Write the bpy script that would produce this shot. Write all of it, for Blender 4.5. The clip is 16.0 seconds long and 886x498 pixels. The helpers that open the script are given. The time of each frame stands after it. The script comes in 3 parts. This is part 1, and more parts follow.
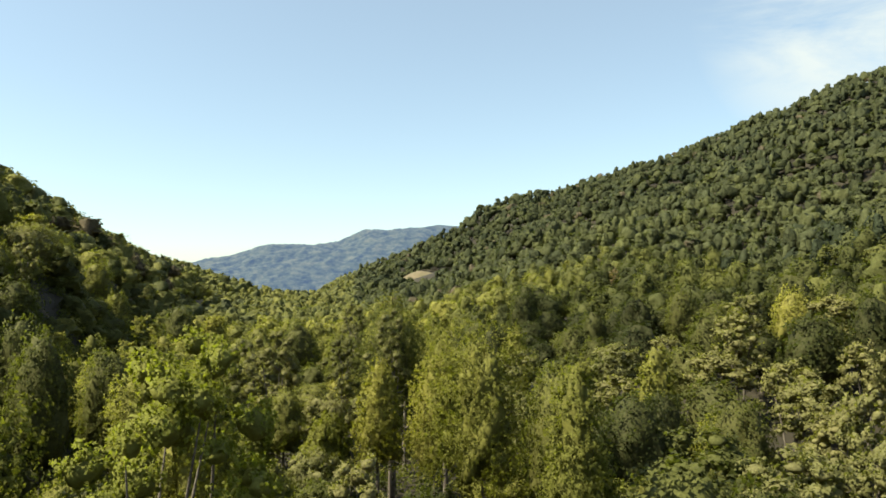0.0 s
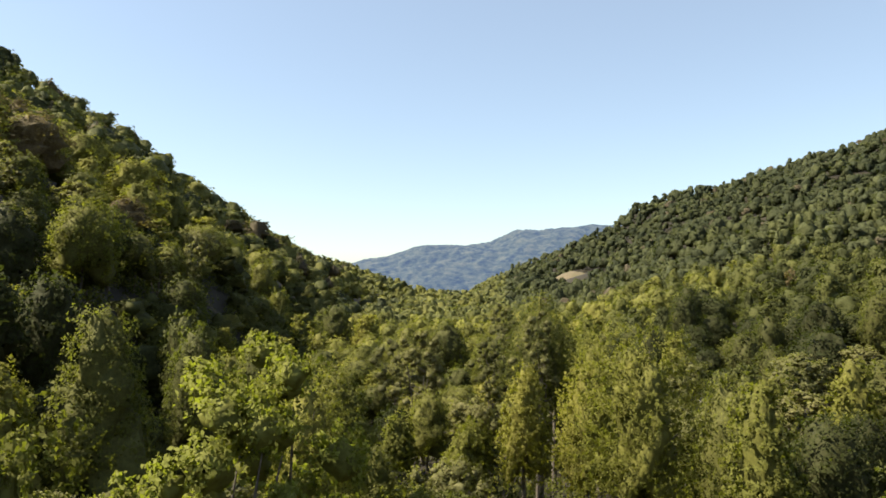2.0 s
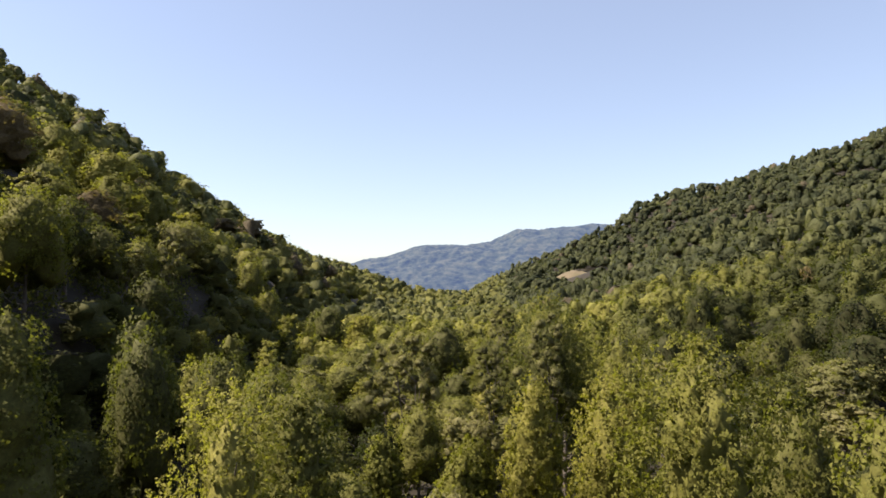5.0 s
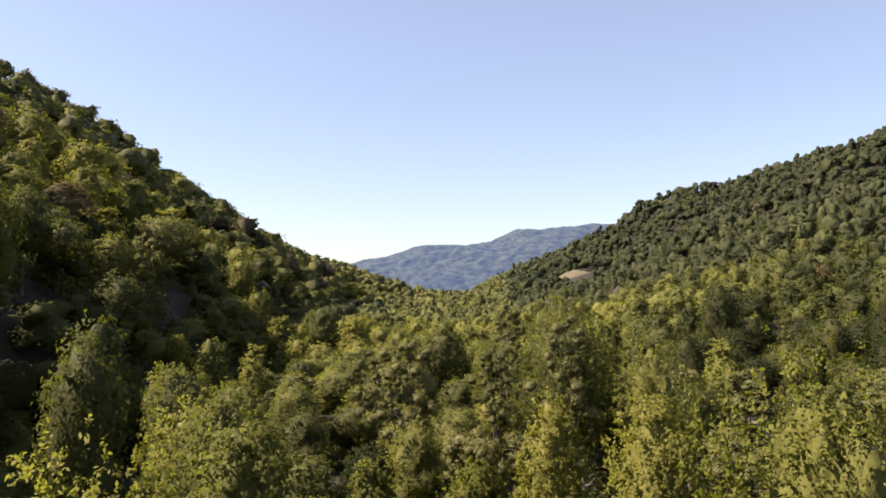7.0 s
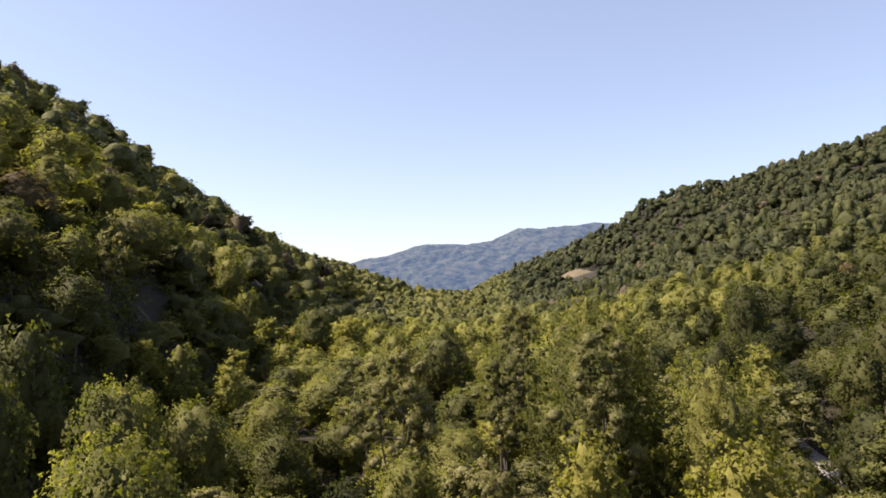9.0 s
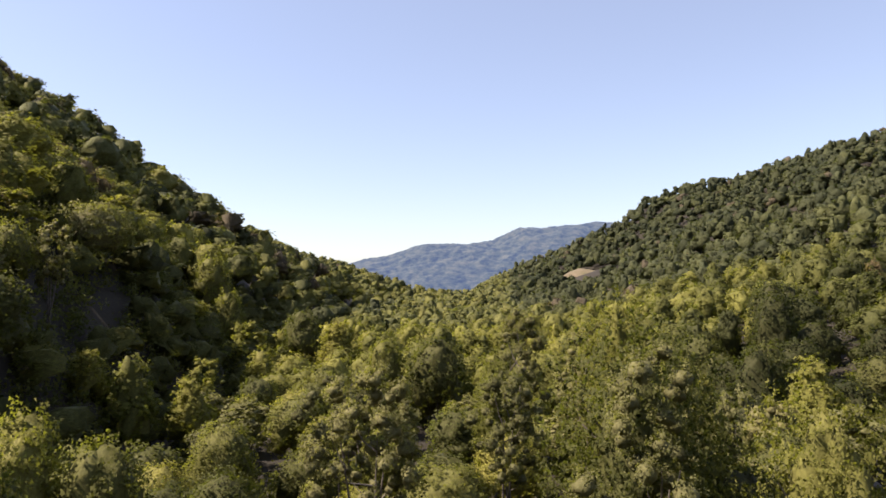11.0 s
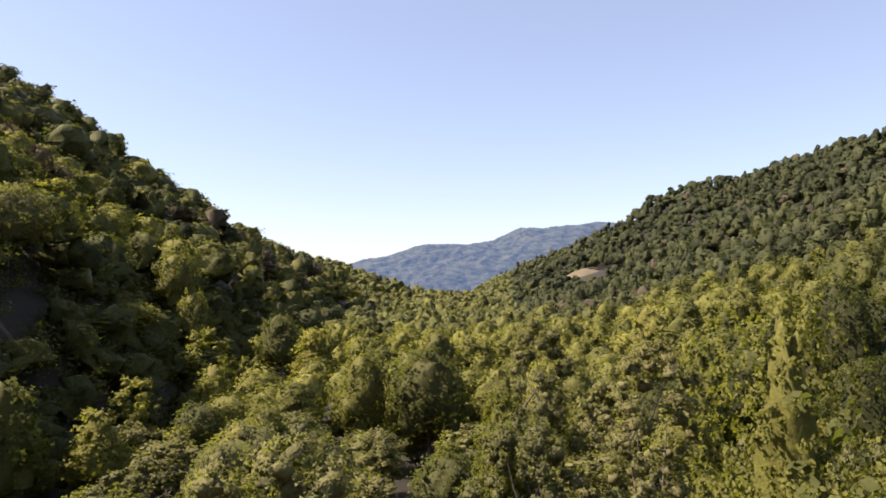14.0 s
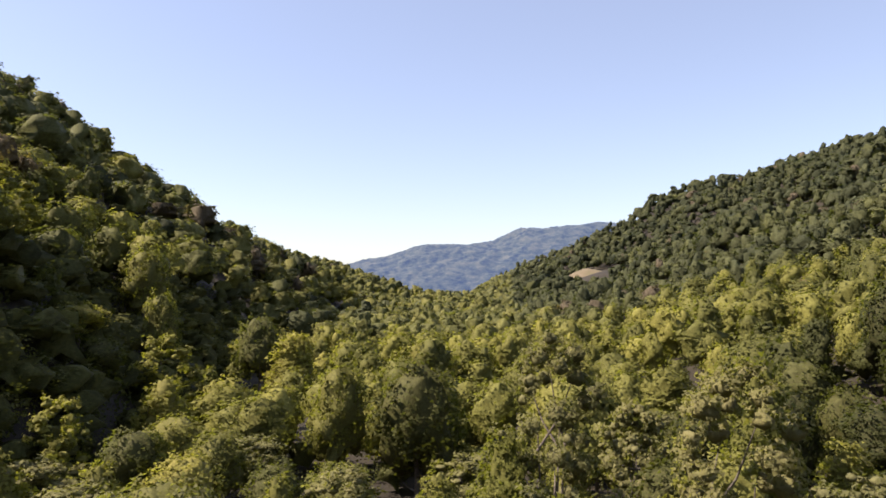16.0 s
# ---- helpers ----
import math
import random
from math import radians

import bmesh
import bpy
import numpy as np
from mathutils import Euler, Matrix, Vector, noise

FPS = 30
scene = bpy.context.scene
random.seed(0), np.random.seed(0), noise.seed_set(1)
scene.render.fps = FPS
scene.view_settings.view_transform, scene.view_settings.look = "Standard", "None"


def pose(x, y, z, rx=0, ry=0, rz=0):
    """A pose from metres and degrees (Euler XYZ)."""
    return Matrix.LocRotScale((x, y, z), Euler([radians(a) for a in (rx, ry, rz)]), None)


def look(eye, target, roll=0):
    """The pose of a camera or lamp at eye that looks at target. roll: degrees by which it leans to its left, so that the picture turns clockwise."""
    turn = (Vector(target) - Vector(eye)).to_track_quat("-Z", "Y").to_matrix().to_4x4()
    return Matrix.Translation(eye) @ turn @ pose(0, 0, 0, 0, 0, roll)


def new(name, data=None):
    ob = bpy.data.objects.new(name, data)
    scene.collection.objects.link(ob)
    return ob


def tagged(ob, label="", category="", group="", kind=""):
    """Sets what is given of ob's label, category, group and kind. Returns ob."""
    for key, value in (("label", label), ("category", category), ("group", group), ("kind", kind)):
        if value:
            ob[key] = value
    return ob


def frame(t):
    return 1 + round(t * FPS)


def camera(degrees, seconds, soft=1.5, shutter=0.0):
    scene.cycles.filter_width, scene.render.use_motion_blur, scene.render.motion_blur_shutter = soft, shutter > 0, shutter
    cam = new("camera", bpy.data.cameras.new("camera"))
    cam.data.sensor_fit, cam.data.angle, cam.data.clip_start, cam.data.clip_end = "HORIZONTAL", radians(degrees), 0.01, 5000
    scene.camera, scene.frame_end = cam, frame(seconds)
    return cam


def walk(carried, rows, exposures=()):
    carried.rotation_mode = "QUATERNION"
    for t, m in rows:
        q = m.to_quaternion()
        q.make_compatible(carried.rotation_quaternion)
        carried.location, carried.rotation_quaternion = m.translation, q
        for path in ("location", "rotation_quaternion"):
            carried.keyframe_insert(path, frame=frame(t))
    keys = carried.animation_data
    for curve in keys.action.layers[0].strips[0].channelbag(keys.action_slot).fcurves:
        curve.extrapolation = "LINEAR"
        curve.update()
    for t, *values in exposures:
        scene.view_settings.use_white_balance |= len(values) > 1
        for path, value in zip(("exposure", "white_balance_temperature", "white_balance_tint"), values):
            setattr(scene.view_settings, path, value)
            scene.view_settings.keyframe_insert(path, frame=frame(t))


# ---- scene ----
cam = camera(65.0, 16.0, 1.7)
PATH = [
    (0.0, pose(-2.63, -27.27, 24.50, 93.16, 0.14, -12.91)),
    (0.5, pose(-2.23, -25.75, 24.47, 93.18, -0.03, -8.54)),
    (1.0, pose(-1.83, -24.36, 24.46, 93.19, -0.28, -2.12)),
    (1.5, pose(-1.45, -23.00, 24.45, 93.18, -0.30, -0.47)),
    (2.0, pose(-1.13, -21.49, 24.40, 93.18, -0.27, -0.45)),
    (2.5, pose(-0.86, -19.75, 24.38, 93.17, -0.25, -0.44)),
    (3.0, pose(-0.69, -17.85, 24.37, 93.16, -0.22, -0.43)),
    (3.5, pose(-0.54, -15.81, 24.36, 93.17, -0.18, -0.44)),
    (4.0, pose(-0.39, -13.58, 24.34, 93.17, -0.14, -0.44)),
    (6.5, pose(-0.00, 0.00, 24.00, 93.21, -0.00, -0.42)),
    (7.0, pose(0.07, 3.02, 24.00, 93.21, 0.01, -0.41)),
    (7.5, pose(0.13, 6.12, 23.97, 93.20, 0.02, -0.41)),
    (8.0, pose(0.17, 9.43, 23.92, 93.19, 0.04, -0.39)),
    (8.5, pose(0.26, 13.01, 23.94, 93.18, 0.05, -0.38)),
    (9.0, pose(0.39, 16.75, 23.97, 93.18, 0.07, -0.35)),
    (11.5, pose(2.04, 36.65, 24.15, 93.15, 0.15, -0.27)),
    (12.0, pose(2.21, 40.92, 24.11, 93.16, 0.15, -0.28)),
    (12.5, pose(2.41, 45.20, 24.09, 93.17, 0.15, -0.27)),
    (13.0, pose(2.60, 49.45, 24.10, 93.18, 0.15, -0.24)),
    (13.5, pose(2.81, 53.77, 24.10, 93.19, 0.15, -0.23)),
    (14.0, pose(3.03, 57.95, 24.12, 93.21, 0.14, -0.23)),
    (14.5, pose(3.29, 62.18, 24.12, 93.21, 0.13, -0.24)),
    (15.0, pose(3.60, 66.44, 24.12, 93.22, 0.12, -0.25)),
    (15.5, pose(3.95, 70.71, 24.09, 93.22, 0.11, -0.25)),
    (16.0, pose(4.31, 75.00, 24.10, 93.24, 0.10, -0.24)),
]
walk(cam, PATH, [(0.0, 1.24, 6800, -3), (2.0, 1.22, 6650, 5), (7.0, 1.15, 6530, 19), (16.0, 1.18, 6500, 21)])

# ---- light ----
SUN_FROM = Vector((-1.0, -0.10, 1.2)).normalized()
sun_elev = math.asin(SUN_FROM.z)
sun_rot = math.atan2(SUN_FROM.x, SUN_FROM.y)
sun = new("sun", bpy.data.lights.new("sun", "SUN"))
sun.data.energy, sun.data.angle, sun.data.color = 4.9, radians(0.5), (1.0, 0.90, 0.74)
sun.matrix_world = look(SUN_FROM * 400, (0, 0, 0))


class Nodes:
    """A short way to write node trees."""

    def __init__(self, tree):
        self.tree = tree
        tree.nodes.clear()

    def add(self, kind, **values):
        node = self.tree.nodes.new(kind)
        for key, value in values.items():
            if key.startswith("s_"):
                setattr_plain(node, key[2:], value)
            else:
                node.inputs[key.replace("_", " ")].default_value = value
        return node

    def link(self, a, out, b, inp):
        self.tree.links.new(a.outputs[out], b.inputs[inp])


def setattr_plain(node, key, value):
    if key == "blend":
        node.blend_type = value
    elif key == "data":
        node.data_type = value
    elif key == "op":
        node.operation = value
    elif key == "name":
        node.attribute_name = value
    elif key == "sky":
        node.sky_type = value


def make_world():
    world = bpy.data.worlds.new("sky")
    world.use_nodes = True
    scene.world = world
    n = Nodes(world.node_tree)
    out = n.add("ShaderNodeOutputWorld")
    back = n.add("ShaderNodeBackground", Strength=0.096)
    sky = n.add("ShaderNodeTexSky", s_sky="NISHITA")
    sky.sun_disc, sky.sun_elevation, sky.sun_rotation = False, sun_elev, sun_rot
    sky.altitude, sky.air_density, sky.dust_density, sky.ozone_density = 300, 1.0, 1.1, 1.0
    # thin high cirrus: a faint veil everywhere, denser in drawn-out wisps on one side of the sky
    co = n.add("ShaderNodeTexCoord")
    turn = n.add("ShaderNodeMapping", Rotation=(0, 0, 0.5), Scale=(1.2, 2.6, 7.0))
    n.link(co, "Generated", turn, "Vector")
    wisp = n.add("ShaderNodeTexNoise", Scale=1.6, Detail=7.0, Roughness=0.6, Distortion=0.4)
    n.link(turn, 0, wisp, "Vector")
    where = n.add("ShaderNodeVectorMath", s_op="DOT_PRODUCT")
    where.inputs[1].default_value = CLOUD_TOWARDS
    n.link(co, "Generated", where, 0)
    side = n.add("ShaderNodeMapRange", From_Min=0.980, From_Max=1.0, To_Min=0.0, To_Max=0.85)
    n.link(where, "Value", side, "Value")
    dense = n.add("ShaderNodeMapRange", From_Min=0.40, From_Max=0.62)
    n.link(wisp, 0, dense, "Value")
    cloud = n.add("ShaderNodeMath", s_op="MULTIPLY")
    n.link(side, 0, cloud, 0)
    n.link(dense, 0, cloud, 1)
    veil = n.add("ShaderNodeMath", s_op="ADD")
    veil.inputs[1].default_value = VEIL
    n.link(cloud, 0, veil, 0)
    mix = n.add("ShaderNodeMix", s_data="RGBA")
    mix.inputs["B"].default_value = (*CIRRUS, 1)
    n.link(veil, 0, mix, "Factor")
    n.link(sky, 0, mix, "A")
    n.link(mix, "Result", back, "Color")
    n.link(back, 0, out, "Surface")


CLOUD_TOWARDS = Vector((0.70, 0.70, 0.36)).normalized()
VEIL, CIRRUS = 0.22, (4.2, 4.3, 4.5)
make_world()

# ---- materials ----
def ramp(n, stops):
    node = n.add("ShaderNodeValToRGB")
    while len(node.color_ramp.elements) < len(stops):
        node.color_ramp.elements.new(0.5)
    for el, (pos, col) in zip(node.color_ramp.elements, stops):
        el.position, el.color = pos, (*col, 1)
    return node


def foliage(name, stops, per_tree, through_light=0.12, inner_shade=0.0, tuft_scale=1.7, relief=0.2, low=0.78, high=1.20):
    """Leaves: a tone for each tree, a smaller change leaf by leaf, some light let through."""
    mat = bpy.data.materials.new(name)
    mat.use_nodes = True
    n = Nodes(mat.node_tree)
    out = n.add("ShaderNodeOutputMaterial")
    if per_tree == "object":
        tone = n.add("ShaderNodeObjectInfo")
        tone_out = "Random"
    else:
        tone = n.add("ShaderNodeAttribute", s_name="tone")
        tone_out = "Fac"
    col = ramp(n, stops)
    n.link(tone, tone_out, col, "Fac")
    geo = n.add("ShaderNodeNewGeometry")
    vary = n.add("ShaderNodeMapRange", To_Min=0.85, To_Max=1.16)
    n.link(geo, "Random Per Island", vary, "Value")
    mul = n.add("ShaderNodeVectorMath", s_op="SCALE")
    n.link(col, "Color", mul, 0)
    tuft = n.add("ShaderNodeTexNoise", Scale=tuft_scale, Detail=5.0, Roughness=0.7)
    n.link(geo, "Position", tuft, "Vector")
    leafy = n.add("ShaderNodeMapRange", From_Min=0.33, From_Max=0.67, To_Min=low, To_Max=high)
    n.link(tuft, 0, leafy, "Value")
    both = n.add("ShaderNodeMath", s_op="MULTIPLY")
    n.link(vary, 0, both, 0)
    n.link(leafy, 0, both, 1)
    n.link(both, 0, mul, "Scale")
    if inner_shade:
        # inner crown shade put into the colour, with old leaves, twigs and dead wood
        brown = n.add("ShaderNodeMix", s_data="RGBA", Factor=inner_shade)
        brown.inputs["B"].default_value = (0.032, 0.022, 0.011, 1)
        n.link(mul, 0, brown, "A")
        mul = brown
    bump = n.add("ShaderNodeBump", Strength=0.4 if relief < 0.5 else 1.0, Distance=relief)
    n.link(tuft, 0, bump, "Height")
    bsdf = n.add("ShaderNodeBsdfPrincipled", Roughness=0.7)
    bsdf.inputs["Specular IOR Level"].default_value = 0.12
    n.link(bump, 0, bsdf, "Normal")
    n.link(mul, "Result" if inner_shade else 0, bsdf, "Base Color")
    tr = n.add("ShaderNodeBsdfTranslucent")
    warm = n.add("ShaderNodeVectorMath", s_op="MULTIPLY")
    warm.inputs[1].default_value = (1.35, 1.5, 0.55)
    n.link(mul, "Result" if inner_shade else 0, warm, 0)
    n.link(warm, 0, tr, "Color")
    mix = n.add("ShaderNodeMixShader", Fac=through_light)
    n.link(bsdf, 0, mix, 1)
    n.link(tr, 0, mix, 2)
    n.link(mix, 0, out, "Surface")
    return mat


TONES_MIX = [(0.0, (0.050, 0.056, 0.020)), (0.25, (0.090, 0.095, 0.030)), (0.5, (0.144, 0.144, 0.039)),
             (0.75, (0.199, 0.192, 0.047)), (0.9, (0.244, 0.227, 0.056)), (1.0, (0.152, 0.116, 0.059))]
TONES_LIME = [(0.0, (0.124, 0.129, 0.032)), (0.5, (0.171, 0.167, 0.039)), (1.0, (0.218, 0.202, 0.047))]
TONES_DARK = [(0.0, (0.034, 0.040, 0.015)), (0.5, (0.058, 0.064, 0.022)), (1.0, (0.100, 0.102, 0.030))]
TONES_GREY = [(0.0, (0.135, 0.134, 0.055)), (0.5, (0.178, 0.171, 0.070)), (1.0, (0.205, 0.190, 0.079))]
TONES_AIRY = [(0.0, (0.185, 0.192, 0.042)), (1.0, (0.220, 0.218, 0.048))]
# aerial haze put into the far leaf colours: bluer and less saturated
TONES_FAR_HAZE = [(0.0, (0.037, 0.046, 0.025)), (0.25, (0.072, 0.079, 0.037)), (0.5, (0.119, 0.125, 0.048)),
             (0.75, (0.169, 0.167, 0.053)), (0.9, (0.204, 0.194, 0.057)), (1.0, (0.114, 0.094, 0.062))]



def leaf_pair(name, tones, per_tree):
    """A crown's body, inner shade and twigs in its colour, and its outer leaves."""
    return foliage(name + "_mass", tones, per_tree, 0.12, inner_shade=0.30, tuft_scale=3.0, relief=0.2, low=0.66, high=1.25), foliage(name, tones, per_tree, 0.44)


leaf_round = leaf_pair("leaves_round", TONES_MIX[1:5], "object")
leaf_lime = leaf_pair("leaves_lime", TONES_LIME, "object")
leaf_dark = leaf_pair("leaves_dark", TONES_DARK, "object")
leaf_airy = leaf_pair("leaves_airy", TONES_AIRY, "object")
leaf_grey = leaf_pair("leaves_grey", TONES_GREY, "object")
leaf_wood = (foliage("leaves_wood_mass", TONES_MIX, "attribute", 0.20, inner_shade=0.08, tuft_scale=2.0, relief=0.3, low=0.66, high=1.25), foliage("leaves_wood", TONES_MIX, "attribute", 0.40), foliage("leaves_far_wood", TONES_FAR_HAZE, "attribute", 0.28, tuft_scale=0.9, relief=0.5, low=0.70, high=1.28))


def rough_material(name, stops, scale, detail_scale, roughness=0.9, bump=0.4):
    """Bark, soil, stone: two sizes of noise for the colour, the finer one for the relief."""
    mat = bpy.data.materials.new(name)
    mat.use_nodes = True
    n = Nodes(mat.node_tree)
    out = n.add("ShaderNodeOutputMaterial")
    pos = n.add("ShaderNodeNewGeometry")
    big = n.add("ShaderNodeTexNoise", Scale=scale, Detail=4.0)
    fine = n.add("ShaderNodeTexNoise", Scale=detail_scale, Detail=6.0)
    n.link(pos, "Position", big, "Vector")
    n.link(pos, "Position", fine, "Vector")
    mix = n.add("ShaderNodeMath", s_op="MULTIPLY_ADD")
    mix.inputs[1].default_value = 0.5
    half = n.add("ShaderNodeMath", s_op="MULTIPLY")
    half.inputs[1].default_value = 0.5
    n.link(fine, 0, half, 0)
    n.link(big, 0, mix, 0)
    n.link(half, 0, mix, 2)
    col = ramp(n, stops)
    n.link(mix, 0, col, "Fac")
    bsdf = n.add("ShaderNodeBsdfPrincipled", Roughness=roughness)
    n.link(col, "Color", bsdf, "Base Color")
    b = n.add("ShaderNodeBump", Strength=bump, Distance=0.05)
    n.link(fine, 0, b, "Height")
    n.link(b, "Normal", bsdf, "Normal")
    n.link(bsdf, 0, out, "Surface")
    return mat


bark = rough_material("bark", [(0.3, (0.055, 0.042, 0.032)), (0.5, (0.11, 0.09, 0.07)), (0.7, (0.20, 0.18, 0.15))], 1.5, 14)
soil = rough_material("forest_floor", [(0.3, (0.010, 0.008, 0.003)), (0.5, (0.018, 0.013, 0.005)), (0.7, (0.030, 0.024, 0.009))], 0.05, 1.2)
earth = rough_material("bare_earth", [(0.3, (0.08, 0.085, 0.035)), (0.5, (0.115, 0.09, 0.05)), (0.7, (0.16, 0.125, 0.08))], 0.08, 1.5, 0.95, 0.5)
gravel = rough_material("gravel", [(0.3, (0.112, 0.098, 0.084)), (0.5, (0.210, 0.189, 0.168)), (0.7, (0.322, 0.301, 0.273))], 0.4, 5.0, 0.85, 0.6)

# ---- the lie of the land ----
EYE = 24.0


def smooth_max(a, b, k):
    h = np.clip(0.5 + 0.5 * (a - b) / k, 0, 1)
    return b + (a - b) * h + k * h * (1 - h)


def wobble(x, y, size, seed):
    """Slow rolling relief from a few crossed waves, -1 to 1."""
    r = np.random.RandomState(seed)
    total = 0
    for i in range(5):
        a, p, s = r.uniform(0, 6.283), r.uniform(0, 6.283), size * r.uniform(0.6, 1.5)
        total = total + np.sin((x * np.cos(a) + y * np.sin(a)) * 6.283 / s + p)
    return total / 5 * 1.6


def left_crest(x):
    return np.interp(-x, [40, 98, 147, 201, 244, 300, 450], [735, 675, 560, 547, 518, 480, 420])


def right_bearing(x, y):
    """Degrees to the right of the valley's axis, and distance, seen from the flight line."""
    return np.degrees(np.arctan2(x, np.maximum(y - 20, 1e-3))), np.hypot(x, y - 20)


CREST_R = 1170.0


def foot_line(y):
    """How far out the steep hillside begins."""
    return np.interp(y, [-60, 86, 167, 250, 540, 675, 800], [31, 35, 40, 56, 70, 64, 64])


def in_gully(x, y):
    """The bare cut at the foot of the steep hillside, shaded by the trees above it."""
    foot = foot_line(y)
    return (y > 62) & (y < 340) & (x < -foot + 1 + 2 * np.sin(y * 0.11)) & (x > -foot - 19 - 4 * np.sin(y * 0.07))


def ground_z(x, y):
    """Height of the forest floor."""
    x, y = np.asarray(x, float), np.asarray(y, float)
    floor = np.interp(y, [-100, 300, 600, 1050, 1500, 2500], [-26, -28, -31, -21, -70, -80])
    valley = floor + 1.2 * wobble(x, y, 70, 3)
    # the steep hillside: foot line, even slope, a crest past which it falls away
    foot = foot_line(y)
    up = 0.68 * (-x - foot)
    up = up - 10 * np.clip((20 + x + foot) / 20, 0, 1)
    up = up + 1 * np.exp(-((x + 275) / 38) ** 2) - 0.35 * np.maximum(0, -x - 330)
    left = -17 + up + 4.5 * wobble(x, y, 95, 5) - 0.85 * np.maximum(0, y - left_crest(x))
    # its low toe, farther down the valley
    toe = np.interp(x, [-220, -150, -76, -36, 13, 60], [40, 26, 1, -13, -19, -24]) - 0.1 * np.abs(y - 1020)
    # the long ridge: gentle apron, then a rise to a crest about a kilometre off
    bearing, r = right_bearing(x, y)
    crest = np.interp(bearing, [0, 2, 3.5, 5.4, 10, 14.5, 16.7, 22, 28, 33, 45, 60, 90],
                      [-20, -16, 2, 26, 66, 112, 148, 166, 196, 227, 316, 350, 360]) - 15
    gentle = valley + 0.25 * np.clip(x - 38, 0, 145)
    power = np.interp(bearing, [4, 9, 12, 20, 28], [3.6, 4.6, 4.6, 1.6, 1.15])
    t = np.clip((r - 330) / (CREST_R - 330), 0, 1)
    right = gentle + np.maximum(0, crest - gentle) * t ** power
    right = right + 10.0 * wobble(x, y, 125, 9) * np.clip((x - 60) / 120, 0, 1) * np.clip((bearing - 11) / 5, 0.5, 1) * np.clip((1250 - r) / 250, 0.4, 1)
    right = right - 0.6 * np.maximum(0, r - CREST_R)
    z = smooth_max(np.maximum(left, toe), np.maximum(right, valley), 6.0)
    return z + EYE


def grid_mesh(name, xs, ys, zfun, mat):
    gx, gy = np.meshgrid(xs, ys)
    verts = np.stack([gx, gy, zfun(gx, gy)], -1).reshape(-1, 3)
    nx, ny = len(xs), len(ys)
    i = np.arange((ny - 1) * nx).reshape(ny - 1, nx)[:, :-1].ravel()
    faces = np.stack([i, i + 1, i + nx + 1, i + nx], 1)
    return mesh_object(name, verts, faces, mat, smooth=True)


def mesh_data(name, verts, faces, mat, smooth=False, tone=None, normals=None, slots=None):
    """A mesh from arrays; all faces have the same number of corners. slots: which of the materials each face has."""
    me = bpy.data.meshes.new(name)
    k = faces.shape[1]
    me.vertices.add(len(verts))
    me.vertices.foreach_set("co", np.ascontiguousarray(verts, np.float32).ravel())
    me.loops.add(faces.size)
    me.loops.foreach_set("vertex_index", np.ascontiguousarray(faces, np.int32).ravel())
    me.polygons.add(len(faces))
    me.polygons.foreach_set("loop_start", np.arange(0, faces.size, k, dtype=np.int32))
    me.polygons.foreach_set("use_smooth", np.full(len(faces), smooth))
    if tone is not None:
        me.attributes.new("tone", "FLOAT", "POINT").data.foreach_set("value", tone.astype(np.float32))
    for m in mat if isinstance(mat, tuple) else (mat,):
        me.materials.append(m)
    if slots is not None:
        me.polygons.foreach_set("material_index", slots.astype(np.int32))
    me.update(calc_edges=True)
    if normals is not None:
        me.normals_split_custom_set_from_vertices(normals)
    return me


def mesh_object(name, verts, faces, mat, smooth=False, tone=None, parent=None, normals=None, slots=None):
    ob = new(name, mesh_data(name, verts, faces, mat, smooth, tone, normals, slots))
    if parent:
        ob.parent = parent
    return ob


xs = np.concatenate([np.linspace(-5000, -500, 12)[:-1], np.arange(-500, 900, 9), np.linspace(900, 5000, 12)])
ys = np.concatenate([np.linspace(-3000, -250, 8)[:-1], np.arange(-250, 1500, 10), np.linspace(1500, 5000, 12)])
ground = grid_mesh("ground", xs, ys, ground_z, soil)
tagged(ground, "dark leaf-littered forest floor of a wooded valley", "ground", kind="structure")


# ---- trees ----
def unit(v):
    return v / np.maximum(np.linalg.norm(v, axis=-1, keepdims=True), 1e-9)


def crown_clumps(rng, kind, height, radius, base, count):
    """Centres and radii of the leafy clumps that make up a crown."""
    out = []
    span = height - base
    lean = rng.uniform(-0.10, 0.10, 2) * radius
    squash = rng.uniform(0.86, 1.14)
    for i in range(count):
        u = (i + 0.5) / count
        a = i * 2.39996 + rng.uniform(-0.7, 0.7)
        if kind == "spire":
            h = u ** 0.85
            rr = radius * (1.03 - h) ** 0.60 * rng.uniform(0.56, 0.90)
            cr = radius * (0.40 - 0.17 * h) * rng.uniform(0.7, 1.3)
        elif kind == "open":
            h = 0.04 + 0.94 * u
            rr = radius * math.sqrt(max(0.05, 1 - abs(2 * h - 1.0) ** 2.2)) * rng.uniform(0.30, 0.95)
            cr = radius * 0.25 * rng.uniform(0.65, 1.4)
        else:
            h = u ** 0.9
            rr = radius * math.sqrt(max(0.02, 1 - max(0.0, (h - 0.30) / 0.70) ** 2.1)) * rng.uniform(0.62, 0.84) * (0.80 + 0.20 * min(1, h / 0.3))
            cr = radius * 0.30 * rng.uniform(0.65, 1.4)
        z = base + cr * 0.6 + h * max(0.1, span - 1.6 * cr)
        out.append((math.cos(a) * rr * squash + lean[0] * h, math.sin(a) * rr / squash + lean[1] * h, z, cr))
    return np.array(out)


